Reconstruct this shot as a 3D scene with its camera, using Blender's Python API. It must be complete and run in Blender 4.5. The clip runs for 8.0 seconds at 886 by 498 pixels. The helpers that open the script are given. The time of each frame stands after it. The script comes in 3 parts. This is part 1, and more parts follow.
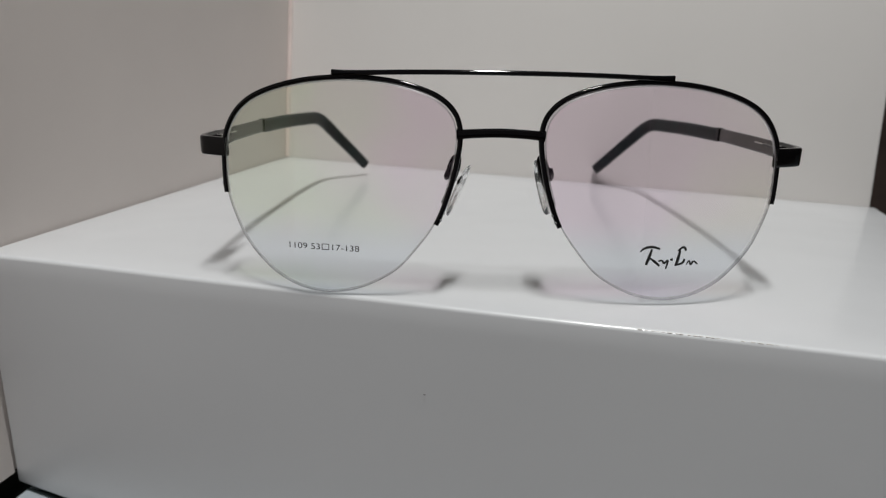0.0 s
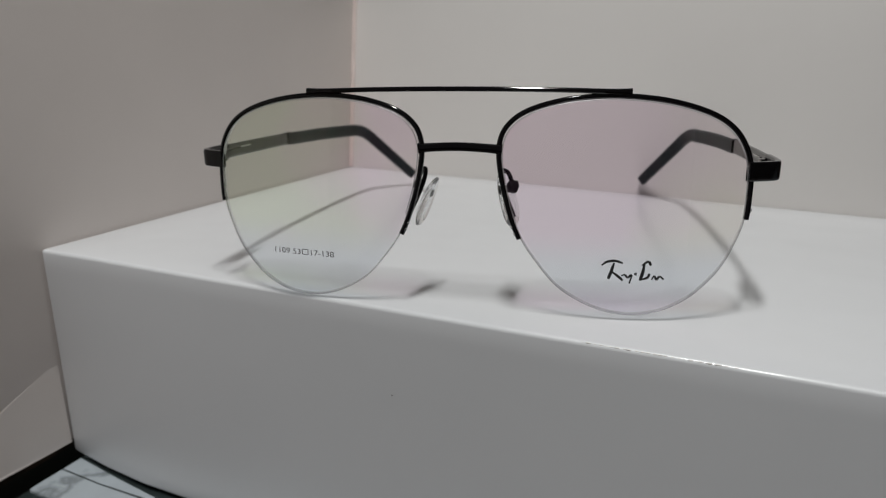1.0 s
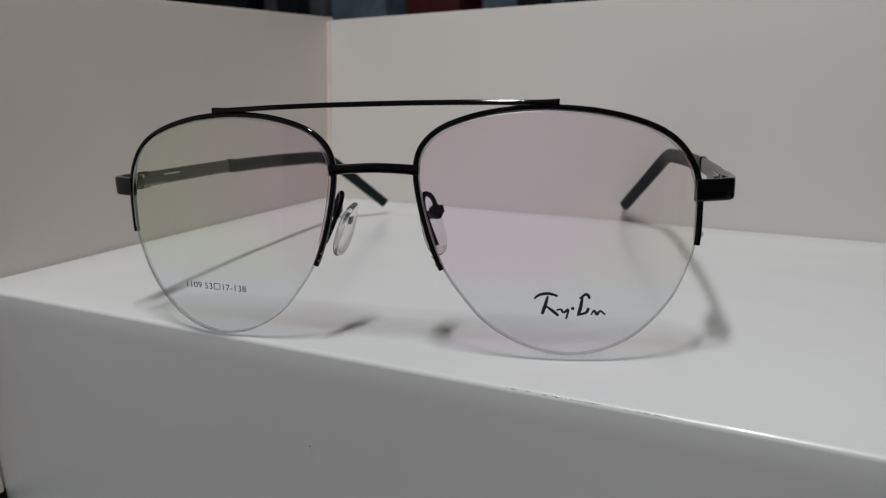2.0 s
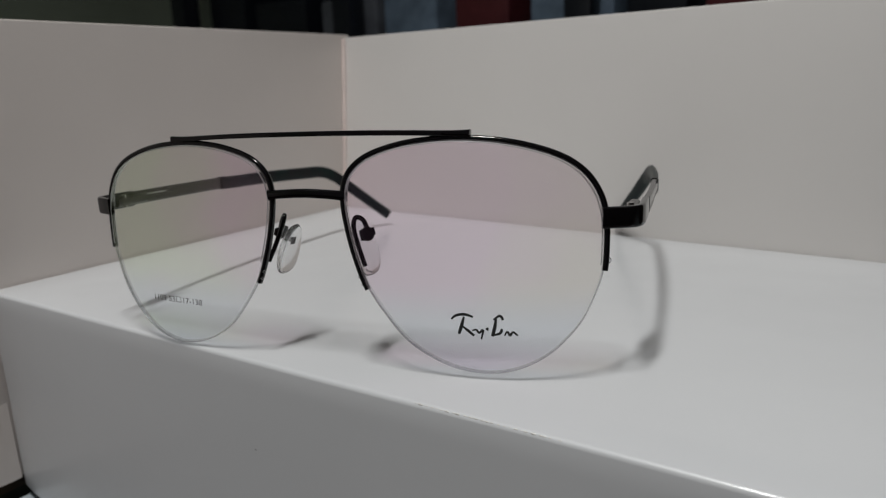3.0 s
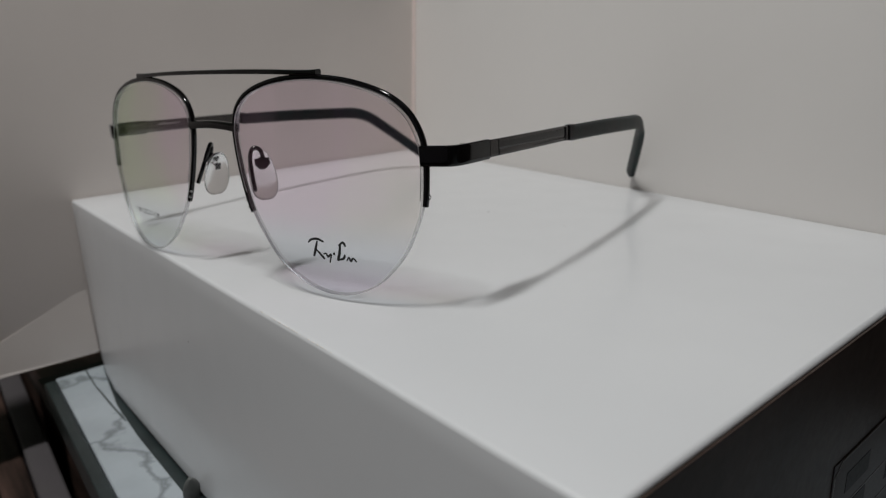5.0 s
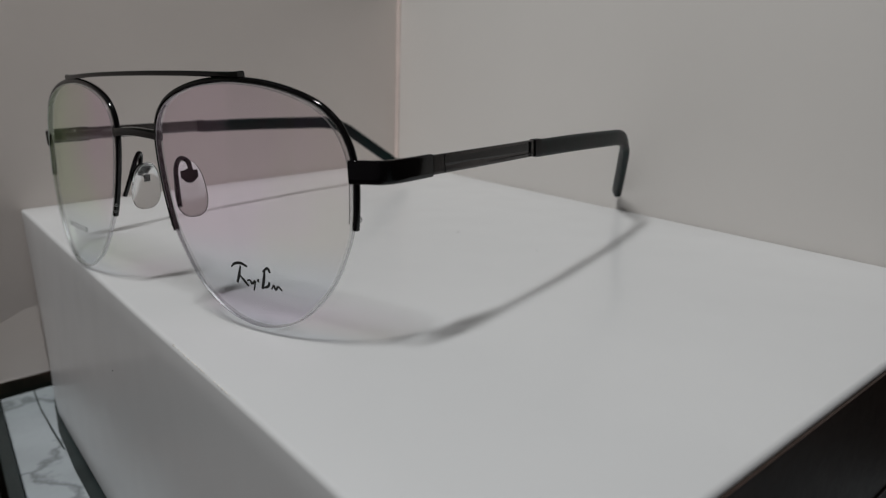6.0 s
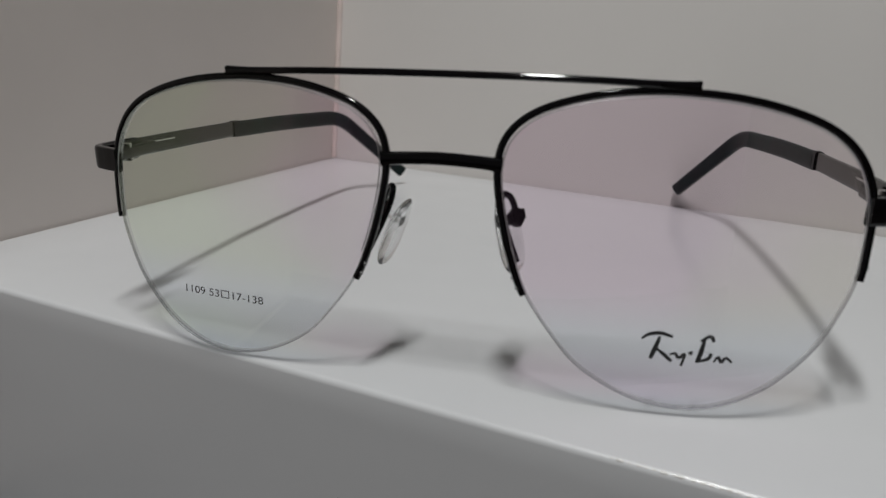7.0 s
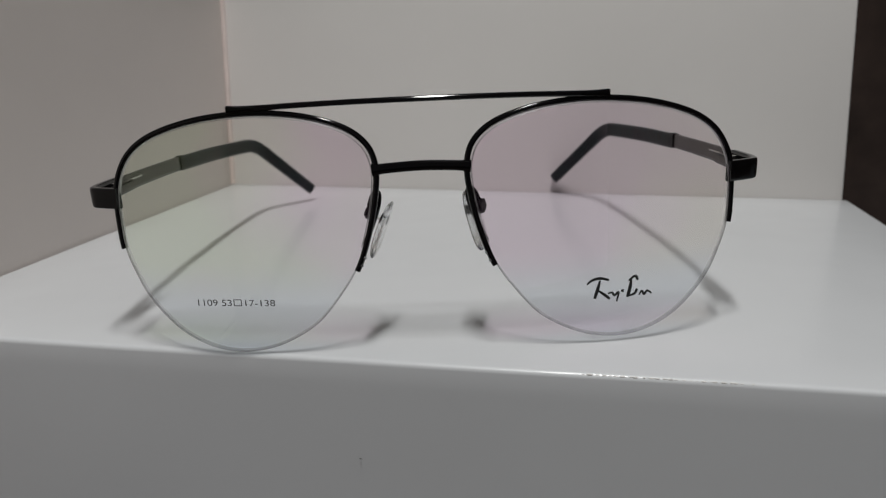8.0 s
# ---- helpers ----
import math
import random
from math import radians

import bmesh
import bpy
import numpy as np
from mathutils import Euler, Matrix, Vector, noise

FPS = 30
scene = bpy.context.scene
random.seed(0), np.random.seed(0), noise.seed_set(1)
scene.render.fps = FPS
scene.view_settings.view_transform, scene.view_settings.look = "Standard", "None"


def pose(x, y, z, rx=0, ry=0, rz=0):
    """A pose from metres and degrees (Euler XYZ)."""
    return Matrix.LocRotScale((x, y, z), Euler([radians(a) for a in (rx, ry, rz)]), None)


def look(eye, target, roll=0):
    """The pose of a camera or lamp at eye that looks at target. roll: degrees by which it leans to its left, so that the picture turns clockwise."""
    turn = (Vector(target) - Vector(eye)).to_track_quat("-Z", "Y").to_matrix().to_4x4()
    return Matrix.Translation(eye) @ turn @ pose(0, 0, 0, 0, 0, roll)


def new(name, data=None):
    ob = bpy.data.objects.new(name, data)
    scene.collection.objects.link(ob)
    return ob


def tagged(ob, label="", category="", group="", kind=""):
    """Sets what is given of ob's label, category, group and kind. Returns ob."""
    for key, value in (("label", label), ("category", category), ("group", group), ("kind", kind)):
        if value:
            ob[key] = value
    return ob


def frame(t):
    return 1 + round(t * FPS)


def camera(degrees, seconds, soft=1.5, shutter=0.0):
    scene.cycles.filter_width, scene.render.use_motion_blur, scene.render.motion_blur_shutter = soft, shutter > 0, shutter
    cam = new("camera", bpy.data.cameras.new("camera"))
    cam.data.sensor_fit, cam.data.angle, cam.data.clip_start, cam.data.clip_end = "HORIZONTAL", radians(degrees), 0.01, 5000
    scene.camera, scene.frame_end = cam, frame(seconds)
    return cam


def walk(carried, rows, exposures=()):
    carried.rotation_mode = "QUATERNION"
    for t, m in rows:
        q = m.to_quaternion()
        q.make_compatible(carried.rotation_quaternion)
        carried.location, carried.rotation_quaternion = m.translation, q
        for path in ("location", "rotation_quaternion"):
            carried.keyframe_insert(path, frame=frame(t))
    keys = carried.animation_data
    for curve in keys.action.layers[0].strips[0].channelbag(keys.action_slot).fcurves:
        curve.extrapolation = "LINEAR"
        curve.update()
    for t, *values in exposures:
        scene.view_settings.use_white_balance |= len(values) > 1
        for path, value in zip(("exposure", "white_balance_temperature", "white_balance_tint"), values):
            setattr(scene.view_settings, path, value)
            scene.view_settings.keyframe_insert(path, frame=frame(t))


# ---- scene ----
cam = camera(65.2, 8.0, soft=1.2)
cam.data.dof.use_dof = True
cam.data.dof.focus_distance = 0.148
cam.data.dof.aperture_fstop = 22.0
PATH = [
    (0, (0.15828, -0.14374, 0.13024), (0.11657, 0.04294, 0.07183), 1.81),
    (0.5, (0.18351, -0.13715, 0.13046), (0.12733, 0.04598, 0.07293), 2.01),
    (1, (0.19683, -0.13751, 0.13294), (0.11900, 0.03775, 0.07612), 0.07),
    (1.5, (0.21100, -0.13070, 0.13424), (0.12149, 0.03999, 0.08083), -0.09),
    (2, (0.21171, -0.11258, 0.12811), (0.12514, 0.06122, 0.08014), -1.21),
    (2.2, (0.21440, -0.10962, 0.12695), (0.12646, 0.06384, 0.08029), -1.29),
    (3.3, (0.24680, -0.10224, 0.13493), (0.13862, 0.05821, 0.08442), -2.47),
    (3.5, (0.24575, -0.10390, 0.13453), (0.13895, 0.05625, 0.08025), -2.78),
    (4, (0.22703, -0.10977, 0.13314), (0.13428, 0.05848, 0.07755), -2.57),
    (4.5, (0.25009, -0.09919, 0.13005), (0.13997, 0.05641, 0.06954), -2.48),
    (4.8, (0.29047, -0.07629, 0.12707), (0.15620, 0.05868, 0.06580), -2.57),
    (5, (0.30823, -0.06187, 0.12943), (0.16112, 0.06039, 0.07102), -2.19),
    (5.2, (0.31735, -0.04984, 0.13055), (0.16188, 0.06270, 0.07430), -1.82),
    (6.3, (0.27816, -0.03825, 0.12592), (0.13858, 0.09420, 0.07137), -0.54),
    (6.5, (0.25246, -0.05064, 0.12901), (0.12868, 0.09619, 0.07316), -0.42),
    (7, (0.18156, -0.08902, 0.13063), (0.10245, 0.08385, 0.06851), 1.79),
    (7.5, (0.17158, -0.10393, 0.13535), (0.13310, 0.08237, 0.07363), 0.96),
    (8, (0.16735, -0.12313, 0.13447), (0.12879, 0.06416, 0.07586), -1.86),
]
walk(cam, [(t, look(eye, target, roll)) for t, eye, target, roll in PATH],
     exposures=[(0.0, 0.04), (0.5, 0.02), (1.0, -0.06), (2.0, -0.18), (3.5, -0.24), (4.5, -0.22), (5.0, -0.19), (6.3, -0.36), (6.5, -0.36), (7.0, -0.34), (7.5, -0.28), (8.0, -0.26)])

# ---- light: a closed shop room, a tube and added fill lamps ----
world = bpy.data.worlds.new("world")
scene.world = world
world.use_nodes = True
world.node_tree.nodes["Background"].inputs[0].default_value = (0.5, 0.52, 0.55, 1)
world.node_tree.nodes["Background"].inputs[1].default_value = 0.02

ROOM_W, ROOM_E, ROOM_S, ROOM_N, ROOM_F, ROOM_C = -1.3, 1.6, -1.7, 1.3, -0.9, 1.65


def lamp(name, x, y, z, sx, sy, watts, colour, label):
    data = bpy.data.lights.new(name, "AREA")
    data.shape, data.size, data.size_y, data.energy, data.color = "RECTANGLE", sx, sy, watts, colour
    ob = new(name, data)
    ob.matrix_world = pose(x, y, z)
    return tagged(ob, label, "lamp", kind="structure")


# a tube that runs over the display from front to back, and dim unseen square lamps added in the ceiling for fill
TUBE = (0.190, -0.198, 0.80)
lamp("tube_lamp_light", *TUBE, 0.052, 0.24, 4.45, (0.994, 1.0, 0.982), "white light tube over the display")
for lx, ly, ls, lw in ((-0.55, -1.20, 0.45, 0.25), (0.60, -1.30, 0.45, 0.1), (0.35, 0.75, 0.40, 0.4)):
    lamp("ceiling_fill_light", lx, ly, ROOM_C - 0.03, ls, ls, lw, (0.97, 0.98, 1.0), "unseen square ceiling lamp added for fill")


# added unseen strips at the ceiling that brighten the wall opposite the display
for lx, lw in ((0.55, 0.2), (-0.75, 0.4)):
    strip = lamp("wall_fill_light", lx, -1.20, ROOM_C - 0.06, 0.7, 0.12, lw, (0.97, 0.98, 1.0), "unseen ceiling strip lamp added to brighten the shop wall")
    strip.matrix_world = Matrix.Translation((lx, -1.20, ROOM_C - 0.06)) @ Vector((0, -0.5, -1.35)).to_track_quat("-Z", "Y").to_matrix().to_4x4()


# ---- materials ----
def material(name, colour, rough=0.5, metal=0.0, vary=0.06, scale=60.0, bump=0.05, bump_scale=900.0, spec=0.5, second=None, coat=0.0):
    """Principled surface with stains at a large scale and grain at a small one."""
    m = bpy.data.materials.new(name)
    m.use_nodes = True
    nt = m.node_tree
    n, l = nt.nodes, nt.links
    b = n["Principled BSDF"]
    b.inputs["Metallic"].default_value = metal
    b.inputs["Specular IOR Level"].default_value = spec
    b.inputs["Coat Weight"].default_value = coat
    b.inputs["Coat Roughness"].default_value = 0.08
    tc = n.new("ShaderNodeTexCoord")
    big = n.new("ShaderNodeTexNoise")
    big.inputs["Scale"].default_value, big.inputs["Detail"].default_value, big.inputs["Roughness"].default_value = scale, 5.0, 0.6
    fine = n.new("ShaderNodeTexNoise")
    fine.inputs["Scale"].default_value, fine.inputs["Detail"].default_value = bump_scale, 3.0
    l.new(tc.outputs["Object"], big.inputs["Vector"])
    l.new(tc.outputs["Object"], fine.inputs["Vector"])
    ramp = n.new("ShaderNodeValToRGB")
    dark = second or tuple(c * (1 - vary) for c in colour)
    lite = colour if second else tuple(min(1, c * (1 + vary * 0.5)) for c in colour)
    ramp.color_ramp.elements[0].color, ramp.color_ramp.elements[0].position = (*dark, 1), (0.36 if bump else 0.22)
    ramp.color_ramp.elements[1].color, ramp.color_ramp.elements[1].position = (*lite, 1), (0.64 if bump else 0.78)
    l.new(big.outputs["Fac"], ramp.inputs["Fac"])
    l.new(ramp.outputs["Color"], b.inputs["Base Color"])
    rr = n.new("ShaderNodeMapRange")
    rr.inputs["To Min"].default_value, rr.inputs["To Max"].default_value = max(0.02, rough * 0.85), min(1, rough * 1.15)
    l.new((fine if bump else big).outputs["Fac"], rr.inputs["Value"])
    l.new(rr.outputs["Result"], b.inputs["Roughness"])
    bp = n.new("ShaderNodeBump")
    bp.inputs["Strength"].default_value, bp.inputs["Distance"].default_value = bump, 0.0004
    l.new(fine.outputs["Fac"], bp.inputs["Height"])
    if bump:
        l.new(bp.outputs["Normal"], b.inputs["Normal"])
    return m


WHITE_TOP = material("white_laminate", (0.79, 0.80, 0.818), 0.36, vary=0.035, scale=9, bump=0, spec=0.5, coat=0.45)


def ripple(m, scale, height, gloss):
    """A slow unevenness of the lacquer, which breaks up what it mirrors."""
    n, l = m.node_tree.nodes, m.node_tree.links
    wave = n.new("ShaderNodeTexNoise")
    wave.inputs["Scale"].default_value, wave.inputs["Detail"].default_value = scale, 2.0
    l.new(n["Texture Coordinate"].outputs["Object"], wave.inputs["Vector"])
    bump = n.new("ShaderNodeBump")
    bump.inputs["Strength"].default_value, bump.inputs["Distance"].default_value = 1.0, height
    l.new(wave.outputs["Fac"], bump.inputs["Height"])
    l.new(bump.outputs["Normal"], n["Principled BSDF"].inputs["Coat Normal"])
    n["Principled BSDF"].inputs["Coat Roughness"].default_value = gloss


ripple(WHITE_TOP, 26.0, 0.0010, 0.15)
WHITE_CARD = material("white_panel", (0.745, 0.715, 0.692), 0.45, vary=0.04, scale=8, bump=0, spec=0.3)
# warm card, toned darker to carry the shade on this side
SIDE_CARD = material("warm_panel_shaded", (0.665, 0.61, 0.58), 0.5, vary=0.06, scale=9, bump=0, spec=0.3)
EDGE_CARD = material("panel_edge", (0.82, 0.70, 0.66), 0.6, vary=0.1, scale=80, bump=0.1)
CHIP = material("worn_edge", (0.90, 0.88, 0.85), 0.25, vary=0.12, scale=700, bump=0.3, bump_scale=1800)
GRAZE = material("worn_edge_board", (0.55, 0.43, 0.33), 0.7, vary=0.25, scale=600, bump=0.3, bump_scale=1800)
SPECK = material("dirt_speck", (0.09, 0.08, 0.08), 0.8, vary=0.2)
BLACK_METAL = material("black_enamelled_metal", (0.005, 0.0045, 0.005), 0.07, metal=0.0, vary=0.1, scale=300, bump=0.02, bump_scale=3000, spec=0.45)
GUNMETAL = material("gunmetal", (0.085, 0.080, 0.079), 0.24, metal=0.9, vary=0.15, scale=200, bump=0.05, bump_scale=2600)
STEEL = material("steel_screw", (0.5, 0.49, 0.47), 0.25, metal=1.0, vary=0.1, scale=900)
TIP = material("dark_acetate", (0.010, 0.010, 0.012), 0.40, vary=0.3, scale=130, bump=0.02, spec=0.15, second=(0.003, 0.014, 0.013))
COLLAR = material("matt_black_collar", (0.004, 0.004, 0.005), 0.4, vary=0.2, scale=300, bump=0.02, spec=0.2)
PRINT = material("black_print", (0.012, 0.012, 0.012), 0.6, vary=0.1)
PRINT_GREY = material("grey_print", (0.035, 0.033, 0.03), 0.6, vary=0.1)
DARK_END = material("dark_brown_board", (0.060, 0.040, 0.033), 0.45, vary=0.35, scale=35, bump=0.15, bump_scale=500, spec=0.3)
LABEL_LINE = material("label_line", (0.22, 0.20, 0.19), 0.4, vary=0.1)
LABEL_CARD = material("label_film", (0.050, 0.036, 0.032), 0.45, vary=0.1)
LABEL_INK = material("label_ink", (0.012, 0.009, 0.008), 0.6, vary=0.1)
TEAL_EDGE = material("dark_glass_edge", (0.024, 0.034, 0.035), 0.36, vary=0.3, scale=60, bump=0.05)
BLACK_GAP = material("black_gap_fill", (0.008, 0.009, 0.009), 0.5, vary=0.2)
LEDGE = material("grey_ledge", (0.10, 0.09, 0.095), 0.5, vary=0.15, scale=18)
BROWN = material("brown_cabinet_wood", (0.085, 0.050, 0.040), 0.45, vary=0.85, scale=45, bump=0.2, bump_scale=300)
BROWN_LITE = material("worn_brown_wood", (0.19, 0.13, 0.115), 0.5, vary=0.75, scale=45, bump=0.2, bump_scale=300)
RED = material("dark_red_wood", (0.050, 0.016, 0.012), 0.5, vary=0.3, scale=40)


def along(m):
    """Draws the stains out along the boards."""
    n, l = m.node_tree.nodes, m.node_tree.links
    mp = n.new("ShaderNodeMapping")
    mp.inputs["Scale"].default_value = (0.12, 1.6, 1.6)
    l.new(n["Texture Coordinate"].outputs["Object"], mp.inputs["Vector"])
    l.new(mp.outputs["Vector"], n["Noise Texture"].inputs["Vector"])


for wooden in (BROWN, BROWN_LITE, RED):
    along(wooden)
GREY_TAB = material("grey_rubber", (0.12, 0.125, 0.12), 0.5, vary=0.2, scale=200)
ROOM_WALL = material("shop_wall_paint", (0.22, 0.21, 0.20), 0.7, vary=0.08, scale=2, bump=0.1, bump_scale=120)
ROOM_PINK = material("lilac_reflection_wall", (0.70, 0.64, 0.74), 0.6, vary=0.08, scale=3, bump=0.1, bump_scale=120)
ROOM_GREEN = material("green_reflection_wall", (0.60, 0.69, 0.54), 0.6, vary=0.10, scale=3, bump=0.1, bump_scale=120)
ROOM_FLOOR = material("shop_floor_tile", (0.07, 0.06, 0.055), 0.4, vary=0.15, scale=4, bump=0.1, bump_scale=120)
ROOM_CEIL = material("ceiling_paint", (0.55, 0.54, 0.53), 0.8, vary=0.04, scale=3, bump=0.1, bump_scale=120)
NAVY = material("dark_blue_grey_shelf", (0.035, 0.045, 0.065), 0.5, vary=0.3, scale=20)
NIGHT = material("black_post", (0.010, 0.012, 0.018), 0.4, vary=0.2)
PALE_BLUE = material("pale_blue_case", (0.20, 0.27, 0.36), 0.4, vary=0.3, scale=25)
MAROON = material("maroon_case", (0.12, 0.025, 0.030), 0.4, vary=0.3, scale=25)
GREY_CASE = material("grey_case", (0.12, 0.13, 0.15), 0.4, vary=0.3, scale=25)


def marble_material():
    m = material("white_marble", (0.42, 0.465, 0.50), 0.16, vary=0.10, scale=30, bump=0.01)
    nt = m.node_tree
    n, l = nt.nodes, nt.links
    b = n["Principled BSDF"]
    base = b.inputs["Base Color"].links[0].from_socket
    tc = n.new("ShaderNodeTexCoord")
    warp = n.new("ShaderNodeTexNoise")
    warp.inputs["Scale"].default_value, warp.inputs["Detail"].default_value = 55.0, 6.0
    l.new(tc.outputs["Object"], warp.inputs["Vector"])
    mix = n.new("ShaderNodeVectorMath")
    mix.operation = "MULTIPLY_ADD"
    l.new(warp.outputs["Color"], mix.inputs[0])
    mix.inputs[1].default_value = (0.035, 0.035, 0.035)
    l.new(tc.outputs["Object"], mix.inputs[2])
    vor = n.new("ShaderNodeTexVoronoi")
    vor.feature = "DISTANCE_TO_EDGE"
    vor.inputs["Scale"].default_value = 21.0
    l.new(mix.outputs["Vector"], vor.inputs["Vector"])
    ramp = n.new("ShaderNodeValToRGB")
    ramp.color_ramp.elements[0].color, ramp.color_ramp.elements[0].position = (0.22, 0.23, 0.22, 1), 0.0
    ramp.color_ramp.elements[1].color, ramp.color_ramp.elements[1].position = (1, 1, 1, 1), 0.045
    l.new(vor.outputs["Distance"], ramp.inputs["Fac"])
    mul = n.new("ShaderNodeMix")
    mul.data_type, mul.blend_type = "RGBA", "MULTIPLY"
    mul.inputs["Factor"].default_value = 0.6
    l.new(base, mul.inputs["A"])
    l.new(ramp.outputs["Color"], mul.inputs["B"])
    l.new(mul.outputs["Result"], b.inputs["Base Color"])
    return m


MARBLE = marble_material()


def clear_material(name, through_colour, gloss_colour, base, edge, rough):
    """Thin clear plastic: light goes straight through, and the gloss grows towards grazing views."""
    m = bpy.data.materials.new(name)
    m.use_nodes = True
    nt = m.node_tree
    n, l = nt.nodes, nt.links
    n.remove(n["Principled BSDF"])
    out = n["Material Output"]
    tr = n.new("ShaderNodeBsdfTransparent")
    tr.inputs["Color"].default_value = (*through_colour, 1)
    gl = n.new("ShaderNodeBsdfGlossy")
    gl.inputs["Color"].default_value = (*gloss_colour, 1)
    gl.inputs["Roughness"].default_value = rough
    lw = n.new("ShaderNodeLayerWeight")
    lw.inputs["Blend"].default_value = 0.5
    pw = n.new("ShaderNodeMath")
    pw.operation = "POWER"
    pw.inputs[1].default_value = 4.0
    l.new(lw.outputs["Facing"], pw.inputs[0])
    mr = n.new("ShaderNodeMapRange")
    mr.inputs["To Min"].default_value, mr.inputs["To Max"].default_value = base, edge
    l.new(pw.outputs["Value"], mr.inputs["Value"])
    mx = n.new("ShaderNodeMixShader")
    l.new(mr.outputs["Result"], mx.inputs["Fac"])
    l.new(tr.outputs["BSDF"], mx.inputs[1])
    l.new(gl.outputs["BSDF"], mx.inputs[2])
    l.new(mx.outputs["Shader"], out.inputs["Surface"])
    return m


LENS = clear_material("lens_tinted_reflections", (0.972, 0.975, 0.982), (1.0, 0.95, 1.0), 0.055, 0.30, 0.01)


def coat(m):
    """Paints wall reflections as tint, faint green to faint pink across the front."""
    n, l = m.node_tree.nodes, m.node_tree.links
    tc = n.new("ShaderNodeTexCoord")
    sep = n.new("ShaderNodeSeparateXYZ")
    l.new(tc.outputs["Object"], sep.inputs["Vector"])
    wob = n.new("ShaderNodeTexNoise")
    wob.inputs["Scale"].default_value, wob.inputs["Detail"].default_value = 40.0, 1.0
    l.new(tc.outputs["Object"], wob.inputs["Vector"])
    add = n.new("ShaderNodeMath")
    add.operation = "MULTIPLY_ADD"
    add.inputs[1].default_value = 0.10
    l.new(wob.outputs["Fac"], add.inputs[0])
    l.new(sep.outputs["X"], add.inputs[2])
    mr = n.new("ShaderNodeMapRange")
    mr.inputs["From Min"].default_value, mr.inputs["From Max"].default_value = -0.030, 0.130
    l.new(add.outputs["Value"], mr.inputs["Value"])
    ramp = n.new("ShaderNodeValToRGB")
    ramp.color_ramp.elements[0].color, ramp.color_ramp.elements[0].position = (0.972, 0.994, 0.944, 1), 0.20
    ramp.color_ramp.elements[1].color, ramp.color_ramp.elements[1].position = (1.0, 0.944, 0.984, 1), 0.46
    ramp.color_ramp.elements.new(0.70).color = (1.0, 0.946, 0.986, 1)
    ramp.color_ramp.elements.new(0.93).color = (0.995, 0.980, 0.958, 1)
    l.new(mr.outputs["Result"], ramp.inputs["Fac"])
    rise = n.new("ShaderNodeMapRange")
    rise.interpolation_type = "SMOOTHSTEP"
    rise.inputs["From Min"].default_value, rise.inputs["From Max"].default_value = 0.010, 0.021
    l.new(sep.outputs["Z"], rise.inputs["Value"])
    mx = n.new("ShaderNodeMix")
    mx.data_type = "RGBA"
    # bluish below, where the painted pink reflection ends
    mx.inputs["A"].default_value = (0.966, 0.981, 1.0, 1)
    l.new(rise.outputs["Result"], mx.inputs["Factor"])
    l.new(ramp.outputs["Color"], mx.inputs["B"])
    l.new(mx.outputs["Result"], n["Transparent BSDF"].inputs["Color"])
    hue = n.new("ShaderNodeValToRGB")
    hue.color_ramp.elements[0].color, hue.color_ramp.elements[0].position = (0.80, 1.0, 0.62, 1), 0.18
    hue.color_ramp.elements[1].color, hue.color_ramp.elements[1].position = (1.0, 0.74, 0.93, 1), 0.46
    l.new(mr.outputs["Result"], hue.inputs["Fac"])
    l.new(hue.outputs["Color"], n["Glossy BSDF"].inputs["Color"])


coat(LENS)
LENS_EDGE = clear_material("lens_edge", (0.88, 0.885, 0.89), (1.0, 1.0, 1.0), 0.2, 0.6, 0.36)
SILICONE = material("clear_silicone", (0.97, 0.975, 0.975), 0.12, vary=0.02, bump=0.02)
SILICONE.node_tree.nodes["Principled BSDF"].inputs["Transmission Weight"].default_value = 0.95
SILICONE.node_tree.nodes["Principled BSDF"].inputs["IOR"].default_value = 1.36
NYLON = clear_material("nylon_cord", (0.86, 0.86, 0.87), (1.0, 1.0, 1.0), 0.22, 0.9, 0.36)


BEVEL = clear_material("polished_bevel", (0.9, 0.9, 0.91), (1.0, 1.0, 1.0), 0.45, 0.9, 0.36)


# ---- building helpers ----
def mesh_of(name, bm, mats, smooth=True):
    bmesh.ops.recalc_face_normals(bm, faces=bm.faces)
    me = bpy.data.meshes.new(name)
    bm.to_mesh(me)
    bm.free()
    for mt in mats if isinstance(mats, (list, tuple)) else [mats]:
        me.materials.append(mt)
    if smooth:
        for p in me.polygons:
            p.use_smooth = True
        me.set_sharp_from_angle(angle=radians(35))
    return me


def thing(name, bm, mats, label, category="", kind="", group="", smooth=True):
    return tagged(new(name, mesh_of(name, bm, mats, smooth)), label, category, group, kind)


def holder(name, m, label, category, group=""):
    ob = new(name)
    ob.empty_display_size = 0.02
    ob.matrix_world = m
    return tagged(ob, label, category, group)


def part(name, bm, mats, parent, label="", smooth=True):
    ob = new(name, mesh_of(name, bm, mats, smooth))
    ob.parent = parent
    return tagged(ob, label)


def box_bm(x0, x1, y0, y1, z0, z1, bevel=0.0, seg=2):
    bm = bmesh.new()
    bmesh.ops.create_cube(bm, size=1)
    for v in bm.verts:
        v.co = Vector(((x0 + x1) / 2 + v.co.x * (x1 - x0), (y0 + y1) / 2 + v.co.y * (y1 - y0), (z0 + z1) / 2 + v.co.z * (z1 - z0)))
    if bevel:
        bmesh.ops.bevel(bm, geom=list(bm.edges), offset=bevel, segments=seg, profile=0.6, affect="EDGES")
    return bm


